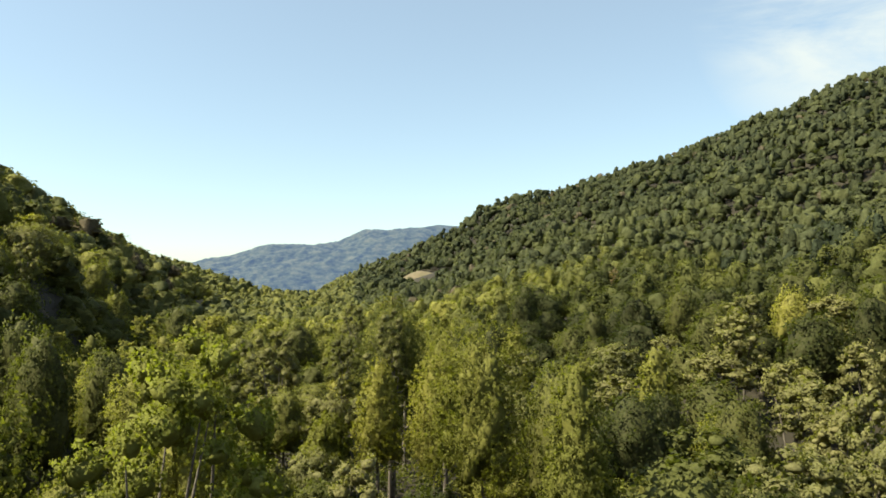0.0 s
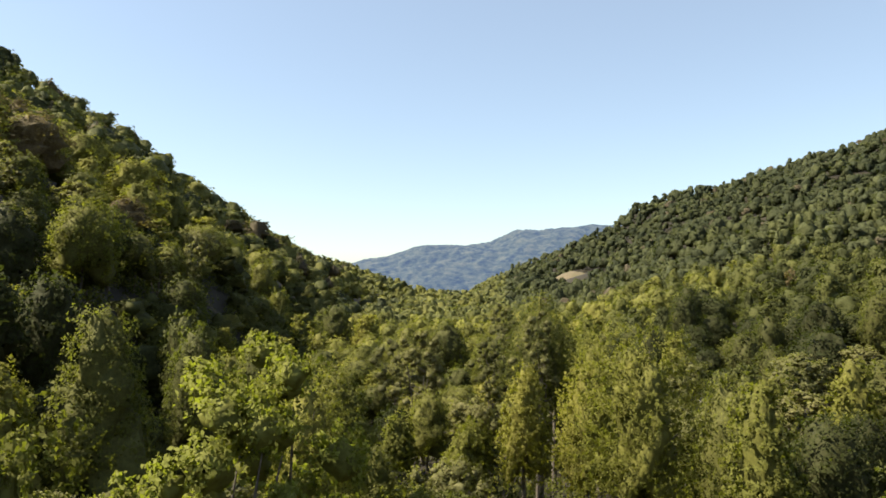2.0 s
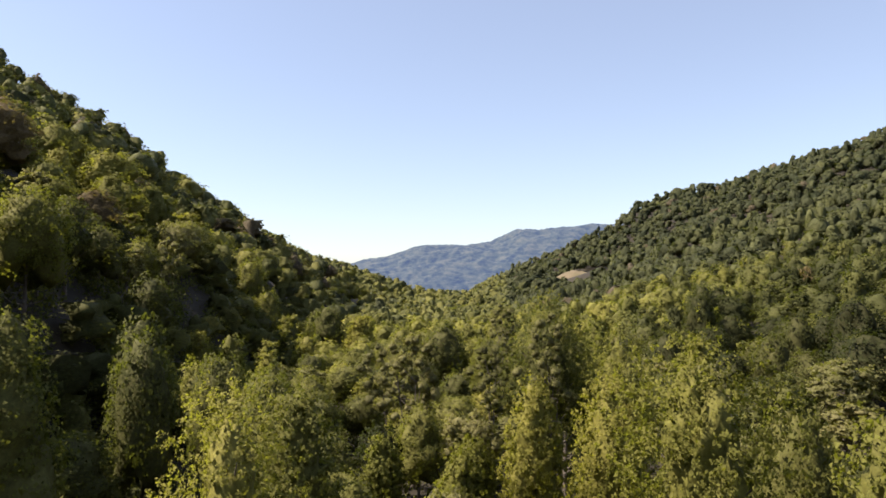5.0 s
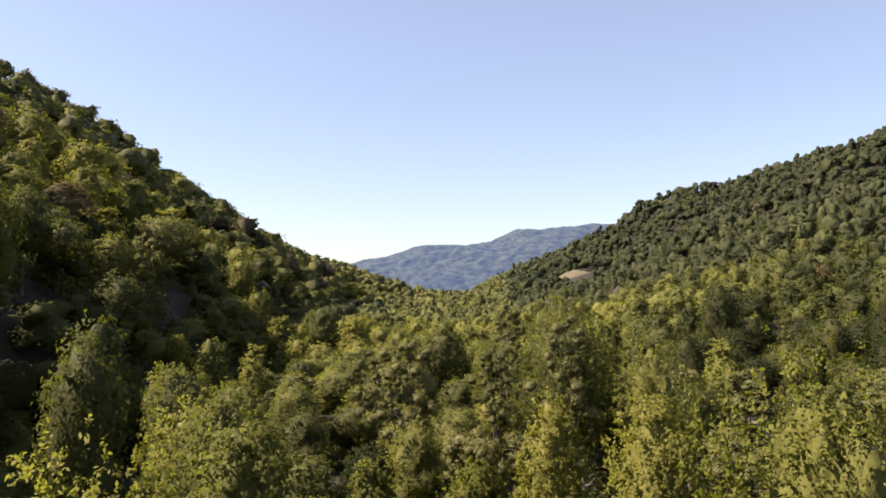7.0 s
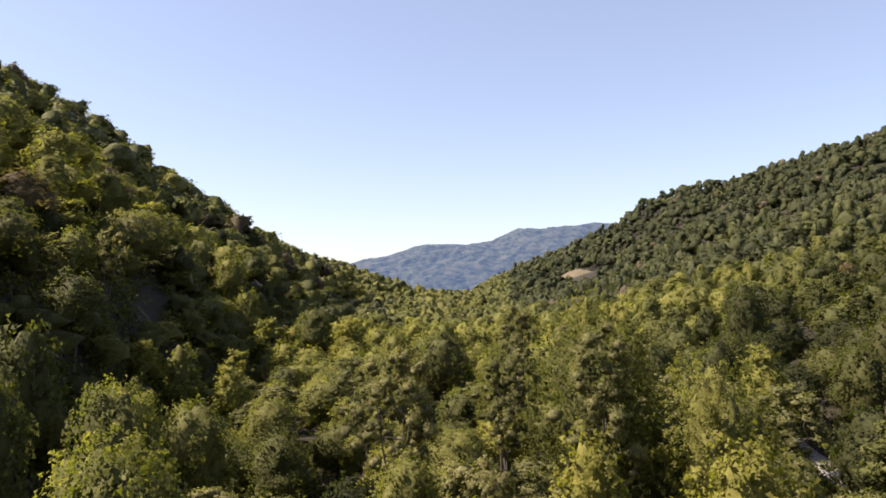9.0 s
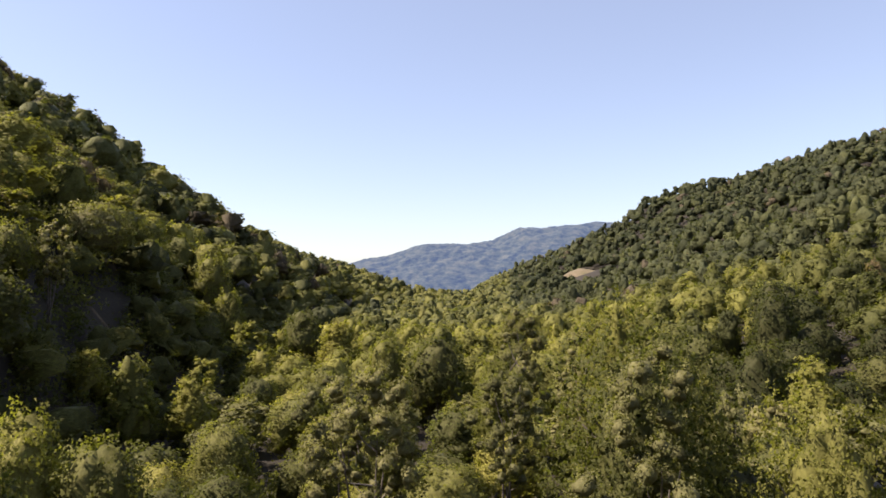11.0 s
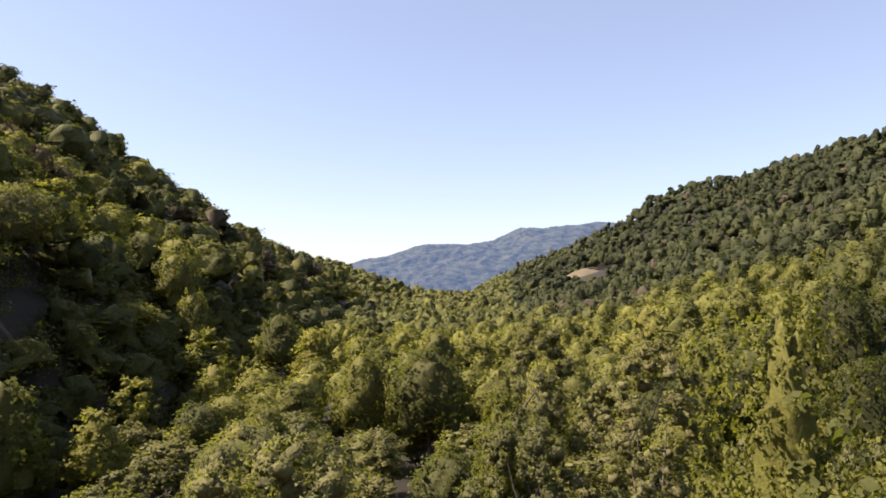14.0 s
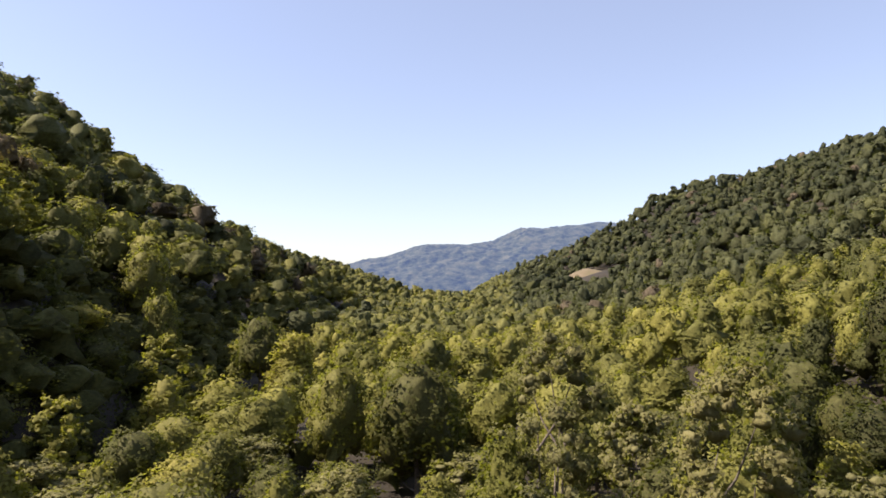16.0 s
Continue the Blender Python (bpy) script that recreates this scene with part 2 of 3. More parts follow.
def rounded(verts, faces):
    """Smooth normals from the faces round each corner."""
    fn = np.cross(verts[faces[:, 1]] - verts[faces[:, 0]], verts[faces[:, 2]] - verts[faces[:, 0]])
    vn = np.zeros_like(verts)
    for q in range(3):
        np.add.at(vn, faces[:, q], fn)
    return unit(vn)


def ring_faces(rows, cols):
    i, k = np.meshgrid(np.arange(rows), np.arange(cols), indexing="ij")
    p00, p01 = i * cols + k, i * cols + (k + 1) % cols
    p10, p11 = p00 + cols, p01 + cols
    return np.concatenate([np.stack([p00, p01, p11], -1).reshape(-1, 3), np.stack([p00, p11, p10], -1).reshape(-1, 3)])


def ring_ways(rows, cols, low):
    lat = np.linspace(low, 1.5708, rows + 1)
    lon = np.arange(cols) * 6.28318 / cols
    la, lo = np.meshgrid(lat, lon, indexing="ij")
    lo = lo + (np.arange(rows + 1) % 2)[:, None] * 3.14159 / cols
    return np.stack([np.cos(la) * np.cos(lo), np.cos(la) * np.sin(lo), np.sin(la)], -1).reshape(-1, 3)


def body_of(rng, clumps, rows, cols, height, base, shrink):
    """A dense crown: the outer surface of all its clumps, with the hollows between them."""
    span = height - base
    centre = np.array([0, 0, base + 0.42 * span])
    stretch = np.array([1, 1, max(1.0, 0.5 * span / max(0.1, np.hypot(clumps[:, 0], clumps[:, 1]).max()))])
    way = ring_ways(rows, cols, -1.15)
    way = unit(way * stretch)
    rel = clumps[:, :3] - centre
    along = way @ rel.T
    miss = (rel ** 2).sum(1)[None] - along ** 2
    cut = clumps[:, 3][None] ** 2 - miss
    far_side = np.where(cut > 0, along + np.sqrt(np.maximum(cut, 0)), 0).max(1)
    # where no clump is met, the surface of the inner twigs
    inner = (along * np.exp(-miss / (1.6 * clumps[:, 3][None]) ** 2)).max(1)
    r = np.maximum(far_side, 0.92 * inner)
    r = np.maximum(r, np.percentile(r, 12)) * shrink * rng.uniform(0.88, 1.10, len(way))
    r = r.reshape(rows + 1, cols)
    r[-1] = r[-1].mean()
    verts = centre + way * r.ravel()[:, None]
    faces = ring_faces(rows, cols)
    return verts, faces, rounded(verts, faces)


def tufts_of(rng, clumps, shrink, rows=4, cols=7):
    """Each clump a small uneven tuft of its own, with gaps between them."""
    way = ring_ways(rows, cols, -1.2)
    one = ring_faces(rows, cols)
    verts, faces = [], []
    for i, c in enumerate(clumps):
        r = c[3] * shrink * rng.uniform(0.72, 1.2, len(way))
        r[-cols:] = r[-cols:].mean()
        verts.append(c[:3] + way * r[:, None] * np.array([1.1, 1.1, 0.85]))
        faces.append(one + i * len(way))
    verts, faces = np.concatenate(verts), np.concatenate(faces)
    return verts, faces, rounded(verts, faces)


def leaves_on(rng, verts, faces, normals, count, size, height, base, lift, rough, corners):
    """Tufts of leaves all over a crown's body, turned at random: verts, normals, faces."""
    a, b, c = verts[faces[:, 0]], verts[faces[:, 1]], verts[faces[:, 2]]
    way = np.cross(b - a, c - a)
    area = np.linalg.norm(way, axis=1) + 1e-9
    # most leaves grow on the side turned to the light, away from the stem
    out = ((way / area[:, None]) * unit((a + b + c) / 3 - np.array([0, 0, base + 0.35 * (height - base)]))).sum(1)
    area = area * np.clip(out + 0.35, 0.03, 1) * np.clip(((a + b + c)[:, 2] / 3 - base) / (height - base) * 2.2, 0.25, 1)
    tufts = max(4, count // 11)
    pick = rng.choice(len(faces), tufts, p=area / area.sum())
    u, w = rng.uniform(size=(2, tufts, 1))
    flip = u + w > 1
    u, w = np.where(flip, 1 - u, u), np.where(flip, 1 - w, w)
    f = faces[pick]
    p = verts[f[:, 0]] * (1 - u - w) + verts[f[:, 1]] * u + verts[f[:, 2]] * w
    d = unit(normals[f[:, 0]] * (1 - u - w) + normals[f[:, 1]] * u + normals[f[:, 2]] * w)
    p = p + d * (rng.uniform(0, 1, tufts) * lift)[:, None]
    of = rng.randint(tufts, size=count)
    spread = np.clip(1.1 * math.sqrt(area.sum() / 2 / tufts), size, 1.6)
    away = rng.normal(size=(count, 3))
    p = p[of] + away * spread * 0.42
    d = d[of]
    axis = unit(p - np.array([0, 0, base + 0.40 * (height - base)]))
    soft = unit(d * 0.70 + axis * 0.60 + unit(away) * 0.30 + rng.normal(size=(count, 3)) * 0.35 * rough)
    nrm = unit(soft + rng.normal(size=(count, 3)) * rough)
    a = unit(np.cross(nrm, unit(rng.normal(size=(count, 3)))))
    b = np.cross(nrm, a)
    s = (size * rng.uniform(0.55, 1.4, count))[:, None]
    if corners == 4:
        quad = np.stack([p - a * s, p - b * s * 0.6, p + a * s, p + b * s * 0.6], 1)
        one = np.array([[0, 1, 2], [0, 2, 3]])
        faces = (np.arange(count)[:, None, None] * 4 + one).reshape(-1, 3)
        return quad.reshape(-1, 3), np.repeat(soft, 4, axis=0), faces
    tri = np.stack([p - a * s * 0.85 - b * s * 0.45, p + a * s * 0.85 - b * s * 0.45, p + b * s], 1)
    return tri.reshape(-1, 3), np.repeat(soft, 3, axis=0), np.arange(count * 3).reshape(-1, 3)


def crown_mesh(rng, kind, clumps, count, size, rows, cols, height, base, radius, rough=0.5, corners=3, far=False, body=0.74, lift=0.27):
    """Body and leaves together: verts, faces, normals, material slots."""
    if kind == "open":
        v, f, n = tufts_of(rng, clumps, 0.50)
        lift = 0.14 * radius
    else:
        v, f, n = body_of(rng, clumps, rows, cols, height, base, body)
        lift = lift * radius
    lv, ln, lf = leaves_on(rng, v, f, n, count, size, height, base, lift, rough, corners)
    # to the full height and width
    tall = (height - base) / (np.percentile(lv[:, 2], 99.6) - base)
    broad = radius / np.percentile(np.hypot(lv[:, 0], lv[:, 1]), 97)
    full = np.array([broad, broad, tall])
    foot = np.array([0, 0, base])
    v, lv = foot + (v - foot) * full, foot + (lv - foot) * full
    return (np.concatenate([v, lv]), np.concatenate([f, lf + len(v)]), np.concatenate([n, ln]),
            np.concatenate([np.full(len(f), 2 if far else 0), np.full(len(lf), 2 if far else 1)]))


def tube(points, radii, sides=7):
    """A tapered round stem along points."""
    points = np.array(points, float)
    verts, faces = [], []
    for i, (p, r) in enumerate(zip(points, radii)):
        way = unit(points[min(i + 1, len(points) - 1)] - points[max(i - 1, 0)])
        side = unit(np.cross(way, [0.31, 0.95, 0.05]))
        up = np.cross(way, side)
        for k in range(sides):
            t = 6.28318 * k / sides
            verts.append(p + (side * math.cos(t) + up * math.sin(t)) * r)
        if i:
            o = (i - 1) * sides
            for k in range(sides):
                faces.append((o + k, o + (k + 1) % sides, o + sides + (k + 1) % sides, o + sides + k))
    return np.array(verts), np.array(faces)


def tree_model(seed, kind, mat, height, radius, base, count, size, clumps, stems=1, limbs=6, label="", group=""):
    """One broadleaf tree of real size: trunks with limbs, and a crown, under an Empty at its foot."""
    rng = np.random.RandomState(seed)
    cl = crown_clumps(rng, kind, height, radius, base, clumps)
    root = new("tree")
    order = rng.permutation(len(cl))
    trunk_share = 0.74 if stems > 1 else 0.76
    for s in range(stems):
        lean = rng.uniform(-1, 1, 2) * (0.5 if stems == 1 else 0.42 * radius)
        foot = np.array([0, 0]) if stems == 1 else rng.uniform(-0.5, 0.5, 2)
        steps = np.linspace(0, 1, 7)
        pts = [(foot[0] + lean[0] * q ** 1.4 + 0.12 * math.sin(5 * q + s), foot[1] + lean[1] * q ** 1.4, -1.0 + (height * trunk_share + 1.0) * q) for q in steps]
        r0 = 0.015 * height * (1.0 if stems == 1 else 0.65)
        v, f = tube(pts, [r0 * (1.25 - q * 1.12) for q in steps], 7)
        trunk = mesh_object("trunk", v, f, bark, True, parent=root)
        share = limbs // stems
        for i in order[s * share:(s + 1) * share]:
            c = cl[i]
            q = np.clip((c[2] - 0.35 * math.hypot(c[0], c[1]) - 0.8) / (height * trunk_share), 0.2, 0.93)
            a = np.array([foot[0] + lean[0] * q ** 1.4, foot[1] + lean[1] * q ** 1.4, height * trunk_share * q])
            e = c[:3]
            m = (a + e) / 2 + np.array([0, 0, -0.12 * np.linalg.norm(e - a)])
            v, f = tube([a, m, e], [r0 * 0.42, r0 * 0.26, r0 * 0.08], 5)
            mesh_object("limb", v, f, bark, True, parent=trunk)
    near = size < 0.09
    v, f, n, s = crown_mesh(rng, kind, cl, count, size, *((14, 20) if size < 0.16 else (9, 14)), height, base, radius, 0.85 if near else 0.65, 4 if near else 3,
                            body=0.38 if near else 0.60 if size < 0.15 else 0.72, lift=0.56 if near else 0.40 if size < 0.15 else 0.28)
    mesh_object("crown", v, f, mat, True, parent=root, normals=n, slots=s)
    tagged(root, label, "tree", group)
    return root


LABELS = {
    "round": "leafy green broadleaf tree with a full rounded crown",
    "spire": "yellow-green tulip tree with a narrow pointed crown",
    "open": "grey-green tree with an open crown and bare stems showing",
    "airy": "yellow-green tree with several slim stems and an airy crown",
    "dark": "dark green dense broadleaf tree in a thick wood",
}
MATS = {"round": leaf_round, "spire": leaf_lime, "open": leaf_grey, "dark": leaf_dark, "airy": leaf_airy}
HEIGHT = 18.0
WIDE = {"round": 9.2, "spire": 6.8, "open": 8.8, "dark": 9.2}
BASE = {"airy": 0.58, "round": 0.20, "spire": 0.16, "open": 0.32, "dark": 0.12}
GROUP = "trees of the valley wood"


def kind_model(seed, kind, height, wide, count, size, limbs, tint=""):
    shape = {"dark": "round", "airy": "open"}.get(kind, kind)
    return tree_model(seed, shape, MATS[tint or kind], height, wide / 2, height * BASE[kind], count, size,
                      46, 3 if shape == "open" else 1, limbs, LABELS[kind], GROUP)


# the common stock: with fine leaves for the trees close to the flight, with coarser ones for the rest
STOCK = {True: (5600, 0.165), False: (2500, 0.245)}
MODELS = {(kind, close): [kind_model(100 + 10 * k + v, kind, HEIGHT, WIDE[kind], *STOCK[close], 5) for v in range(3)]
          for k, kind in enumerate(WIDE) for close in STOCK}
USED = set()
TREES = []


def reach(x, y):
    """Distance from the flight line."""
    return math.hypot(x - min(max(y, -27), 75) * 0.04, y - min(max(y, -27), 75))


PARTS = {}


def copy_tree(model, m):
    """As copy_thing, with the list of the model's parts kept at hand."""
    if model not in PARTS:
        PARTS[model] = (model, *model.children_recursive)
    made = {}
    for o in PARTS[model]:
        made[o] = o.copy()
        scene.collection.objects.link(made[o])
        made[o].parent = made.get(o.parent, o.parent)
    made[model].matrix_basis = m
    return made[model]


def plant(kind, x, y, top, wide):
    """A tree of the common stock, turned and sized: its highest leaves at z = top, its crown wide metres across."""
    i = len(TREES)
    z = float(ground_z(x, y))
    close = reach(x, y) < 42
    model = MODELS[kind, close][i % 3]
    sx = wide / WIDE[kind]
    m = pose(x, y, z, 0, 0, (i * 137.5) % 360)
    if (kind, close, i % 3) in USED:
        ob = copy_tree(model, m)
    else:
        USED.add((kind, close, i % 3))
        ob = model
        ob.matrix_basis = m
    ob.scale = (sx, sx, max(0.35, (top - z) / HEIGHT))
    TREES.append((x, y, wide))
    return ob


def grow(kind, x, y, top, wide, count=12500, size=0.11, tint=""):
    """A tree with a shape and leaves of its own, for those that the flight passes close by."""
    z = float(ground_z(x, y))
    ob = kind_model(500 + len(TREES), kind, top - z, wide, count, size, 9, tint)
    ob.matrix_basis = pose(x, y, z, 0, 0, (len(TREES) * 137.5) % 360)
    TREES.append((x, y, wide))
    return ob


# the trees that stand out, one by one: kind, place, height of the top, width of the crown
grow("airy", -5.5, -5.1, 23.1, 6.4, 21000, 0.070)
grow("round", -10.8, -6.5, 21.6, 4.6, 13000, 0.06, "spire")
grow("open", 0.1, -2.6, 18.6, 4.2, 8000, 0.065)
grow("round", -9.0, 21.8, 19.8, 7.0, 20000, 0.060)
grow("round", 12.4, 25.0, 22.4, 9.6, 26000, 0.066, "spire")
grow("spire", 18.0, 20.0, 19.2, 6.0)
grow("spire", 8.5, 55.3, 15.9, 6.4)
grow("round", 13.6, 47.4, 17.2, 6.9, tint="spire")
grow("round", 11.8, 67.5, 22.4, 10.5, 27000, 0.080)
grow("round", 18.2, 62.0, 19.8, 8.0, 18000, 0.062)
grow("open", 10.9, 62.6, 21.6, 6.5, 16000, 0.062)
grow("spire", 14.0, 80.0, 23.8, 6.8, 20000, 0.062)
grow("round", 15.0, 75.0, 20.6, 7.4, 19000, 0.068)
grow("open", -3.6, 87.0, 17.9, 9.6)
grow("open", -8.0, 105.0, 15.4, 11.0)
grow("spire", 8.4, 119.5, 14.9, 5.6)
grow("open", 8.6, 104.0, 15.6, 8.0)
grow("open", 11.6, 121.0, 21.2, 9.0)
grow("open", 18.2, 109.0, 20.4, 8.2)
plant("spire", 33.5, 139.5, 17.6, 8.0)
plant("round", 52.0, 168.0, 14.8, 10.0)
plant("dark", 1.2, 166.0, 15.2, 13.0)
plant("round", -9.0, 168.0, 15.0, 9.0)
plant("round", -23.0, 83.5, 13.2, 8.0)
plant("round", -28.2, 81.8, 14.5, 8.0)
plant("round", -17.0, 93.0, 8.6, 8.0)
plant("round", -21.7, 108.4, 9.5, 8.4)
plant("spire", -40.6, 129.0, 14.6, 8.0)
plant("spire", -48.0, 132.0, 15.5, 6.4)
plant("spire", -35.2, 137.0, 10.6, 8.5)
plant("spire", -34.2, 173.0, 11.4, 8.6)
plant("spire", -24.5, 213.0, 15.2, 12.0)
plant("round", -39.5, 245.0, 17.4, 13.0)
plant("round", -48.3, 184.0, 16.6, 8.0)
plant("round", -51.0, 115.5, 26.6, 10.0)
plant("round", -58.2, 232.0, 23.4, 9.0)
plant("round", -55.0, 190.0, 22.0, 10.0)
plant("round", 25.0, 41.0, 16.4, 7.0)
plant("round", -39.2, 84.1, 20.6, 9.0)
grow("spire", -30.5, 40.0, 22.4, 10.0, 9000, 0.15, "round")
plant("dark", -43.4, 55.2, 26.0, 9.0)
grow("round", -56.0, 86.2, 38.0, 12.0, 7000, 0.19, "spire")
grow("round", -65.0, 167.5, 41.0, 14.0, 6500, 0.22, "open")
plant("round", -69.0, 248.5, 35.0, 13.0)
plant("spire", 45.6, 114.0, 15.8, 9.0)
plant("spire", 48.0, 60.8, 15.9, 7.0)
plant("round", -2.3, 75.5, 10.2, 7.0)
plant("dark", 62.0, 150.0, 15.5, 10.0)
plant("dark", 72.0, 163.0, 18.0, 11.0)
plant("dark", 57.0, 138.0, 12.5, 9.0)
plant("dark", 55.0, 124.0, 12.0, 9.0)
plant("dark", 66.0, 134.0, 14.0, 10.0)
plant("dark", 76.0, 148.0, 18.0, 10.5)
plant("dark", 48.0, 118.0, 11.0, 8.0)
grow("round", -12.7, 45.2, 17.8, 7.5, 12000, 0.12)
grow("round", -17.8, 56.0, 15.8, 8.0, 11000, 0.125)
grow("round", -9.2, 37.2, 17.6, 6.0, 12000, 0.11)
plant("round", -24.0, 70.0, 16.8, 8.0)
plant("round", -30.0, 63.0, 19.8, 8.0)
plant("dark", 20.0, 76.0, 14.0, 9.0)
plant("dark", 44.0, 126.0, 16.5, 7.5)
plant("dark", 64.0, 162.0, 23.0, 9.0)
plant("dark", 70.0, 176.0, 25.5, 10.0)
plant("dark", 78.0, 186.0, 25.0, 10.0)


def track_gap(x, y):
    """Distance from the gravel road that runs along the foot of the gentle slope."""
    return abs(x - road_x(y))


def road_x(y):
    return np.interp(y, [-40, 40, 70, 88, 120, 157, 167, 176, 215], [36, 37, 43, 48.4, 52.5, 56.5, 59.5, 62, 72])


def low_wood(x, y):
    """The young, low wood down the middle of the valley."""
    return -32 < x < 22 and y < 175


def free(x, y, gap):
    if -40 < y < 215 and track_gap(x, y) < (3.4 if 76 < y < 96 or y > 145 else 2.4):
        return False
    return all((x - a) ** 2 + (y - b) ** 2 > (gap + 0.34 * w) ** 2 for a, b, w in TREES)


def in_sight(x, y, margin):
    """The wedge of land that lies ahead of the flight."""
    return -0.72 * (y + 30) - margin < x < 1.12 * (y + 32) + margin


# a gravel road with two worn wheel tracks and soft edges
def gravel_road():
    ys = np.arange(-40, 215, 1.0)
    r = np.random.RandomState(5)
    across = np.array([-1.12, -1.0, -0.72, -0.56, -0.40, -0.12, 0.12, 0.40, 0.56, 0.72, 1.0, 1.12])
    rut = np.array([-0.35, 0.0, 0.02, -0.09, 0.02, 0.06, 0.06, 0.02, -0.09, 0.02, 0.0, -0.35])
    verts = []
    for y in ys:
        half = 1.9 + 0.2 * math.sin(y * 0.21) + r.uniform(-0.08, 0.08)
        middle = float(road_x(y))
        z = float(ground_z(middle, y)) + 0.45
        for a, h in zip(across, rut):
            verts.append((middle + a * half, y, z + h + r.uniform(-0.02, 0.02) + 0.04 * a))
    n = len(across)
    faces = [(i * n + k, i * n + k + 1, (i + 1) * n + k + 1, (i + 1) * n + k) for i in range(len(ys) - 1) for k in range(n - 1)]
    ob = mesh_object("road", np.array(verts), np.array(faces), gravel, True)
    tagged(ob, "pale grey gravel road winding between the trees", "road", kind="structure")


gravel_road()

# the wood close to the flight line: one tree after another
rng = np.random.RandomState(11)
spots = []
for gy in np.arange(-22, 190, 7.8):
    for gx in np.arange(-130, 150, 7.8):
        x, y = gx + rng.uniform(-2.6, 2.6), gy + rng.uniform(-2.6, 2.6)
        if in_sight(x, y, 6) and reach(x, y) < 98:
            spots.append((reach(x, y), x, y))
spots.sort()
near_count = 0
for d, x, y in spots:
    if near_count >= 290 or in_gully(x, y) or not free(x, y, 3.6):
        continue
    g = float(ground_z(x, y))
    if x < -38:
        kind = ("dark", "round", "dark", "round", "open")[rng.randint(5)]
    else:
        kind = ("round", "spire", "spire", "round", "open", "round", "dark")[rng.randint(7)]
        if x > 24 and kind in ("spire", "round") and rng.uniform() < 0.7:
            kind = ("dark", "dark", "open")[rng.randint(3)]
    if 45 < x < 90 and 90 < y < 195:
        kind = "dark"
    tall = rng.uniform(10.0, 16.5)
    if low_wood(x, y):
        tall = rng.uniform(8, 11.5)
    wide = rng.uniform(6.6, 10.4) * (0.75 if kind == "spire" else 1)
    if d < 14 or (d < 26 and y < 22):
        grow(kind, x, y, g + tall, wide, 7000, 0.149)
    else:
        plant(kind, x, y, g + tall, wide)
    near_count += 1

for kind, close in MODELS:
    for i, ob in enumerate(MODELS[kind, close]):
        if (kind, close, i) not in USED:
            for o in list(ob.children_recursive):
                bpy.data.objects.remove(o)
            bpy.data.objects.remove(ob)


# a cleared bank of bare earth on the far slope
BANK = (160.0, 850.0)


def on_bank(x, y):
    return abs(x - BANK[0]) < 28 and -150 < y - BANK[1] < 14


def bank():
    r = np.random.RandomState(4)
    verts, cols, rows = [], 15, 9
    for j in range(rows):
        for i in range(cols):
            u, v = i / (cols - 1) * 2 - 1, j / (rows - 1)
            x = BANK[0] + u * 25 * (1 - 0.25 * v) + r.uniform(-0.8, 0.8)
            y = BANK[1] - 20 + v * 32 + r.uniform(-0.8, 0.8)
            lift = 10.0 * math.sin(min(1, v * 1.15) * 1.5708) * (1 - abs(u) ** 3)
            verts.append((x, y, float(ground_z(x, y)) - 1.0 + lift + r.uniform(-0.4, 0.4)))
    faces = [(j * cols + i, j * cols + i + 1, (j + 1) * cols + i + 1, (j + 1) * cols + i) for j in range(rows - 1) for i in range(cols - 1)]
    ob = mesh_object("earth_bank", np.array(verts), np.array(faces), earth, True)
    tagged(ob, "bare tan earth bank cleared of trees", "earth bank", kind="structure")


bank()


# the woods farther off: crowns joined into one sheet of foliage for each slope
def templates(rows, cols, count, size, clumps, seed, base, far, shapes, body=0.83, lift=0.18):
    out = []
    for i, kind in enumerate(shapes):
        r = np.random.RandomState(seed + i)
        wide = {"spire": 3.7, "dome": 5.0}.get(kind, 4.6)
        cl = crown_clumps(r, kind, HEIGHT, wide, base, clumps)
        out.append(crown_mesh(r, kind, cl, count, size, rows, cols, HEIGHT, base, wide, 0.36, far=far, body=body, lift=lift))
    return out


FAR_KINDS = ("dome", "round", "dome", "spire", "dome", "round")
MIXED = ("dome", "dome", "spire", "round", "dome", "round", "open", "spire")
BANDS = [
    (0, 170, 9.4, templates(8, 12, 1400, 0.31, 34, 300, 3.0, False, MIXED, 0.75, 0.25)),
    (170, 300, 9.4, templates(7, 10, 540, 0.44, 28, 310, 3.0, False, MIXED, 0.78, 0.22)),
    (300, 600, 9.6, templates(5, 8, 165, 0.66, 22, 320, 4.0, True, FAR_KINDS)),
    (600, 1000, 11.5, templates(4, 7, 80, 0.85, 18, 340, 4.0, True, FAR_KINDS)),
    (1000, 2300, 13.2, templates(4, 6, 40, 1.0, 16, 360, 4.0, True, FAR_KINDS)),
]
BIG = [templates(10, 15, 1900, 0.26, 40, 400, 3.0, False, MIXED, 0.76, 0.25), templates(8, 12, 800, 0.42, 34, 410, 3.0, False, MIXED)]
LOW_TREES = templates(4, 7, 110, 0.5, 16, 380, 1.0, False, MIXED[:6])
LOW_CLOSE = templates(5, 8, 520, 0.21, 18, 390, 1.0, False, MIXED[:6], 0.72, 0.28)
CLOSE = templates(10, 15, 3000, 0.21, 40, 420, 3.0, False, MIXED, 0.64, 0.36)


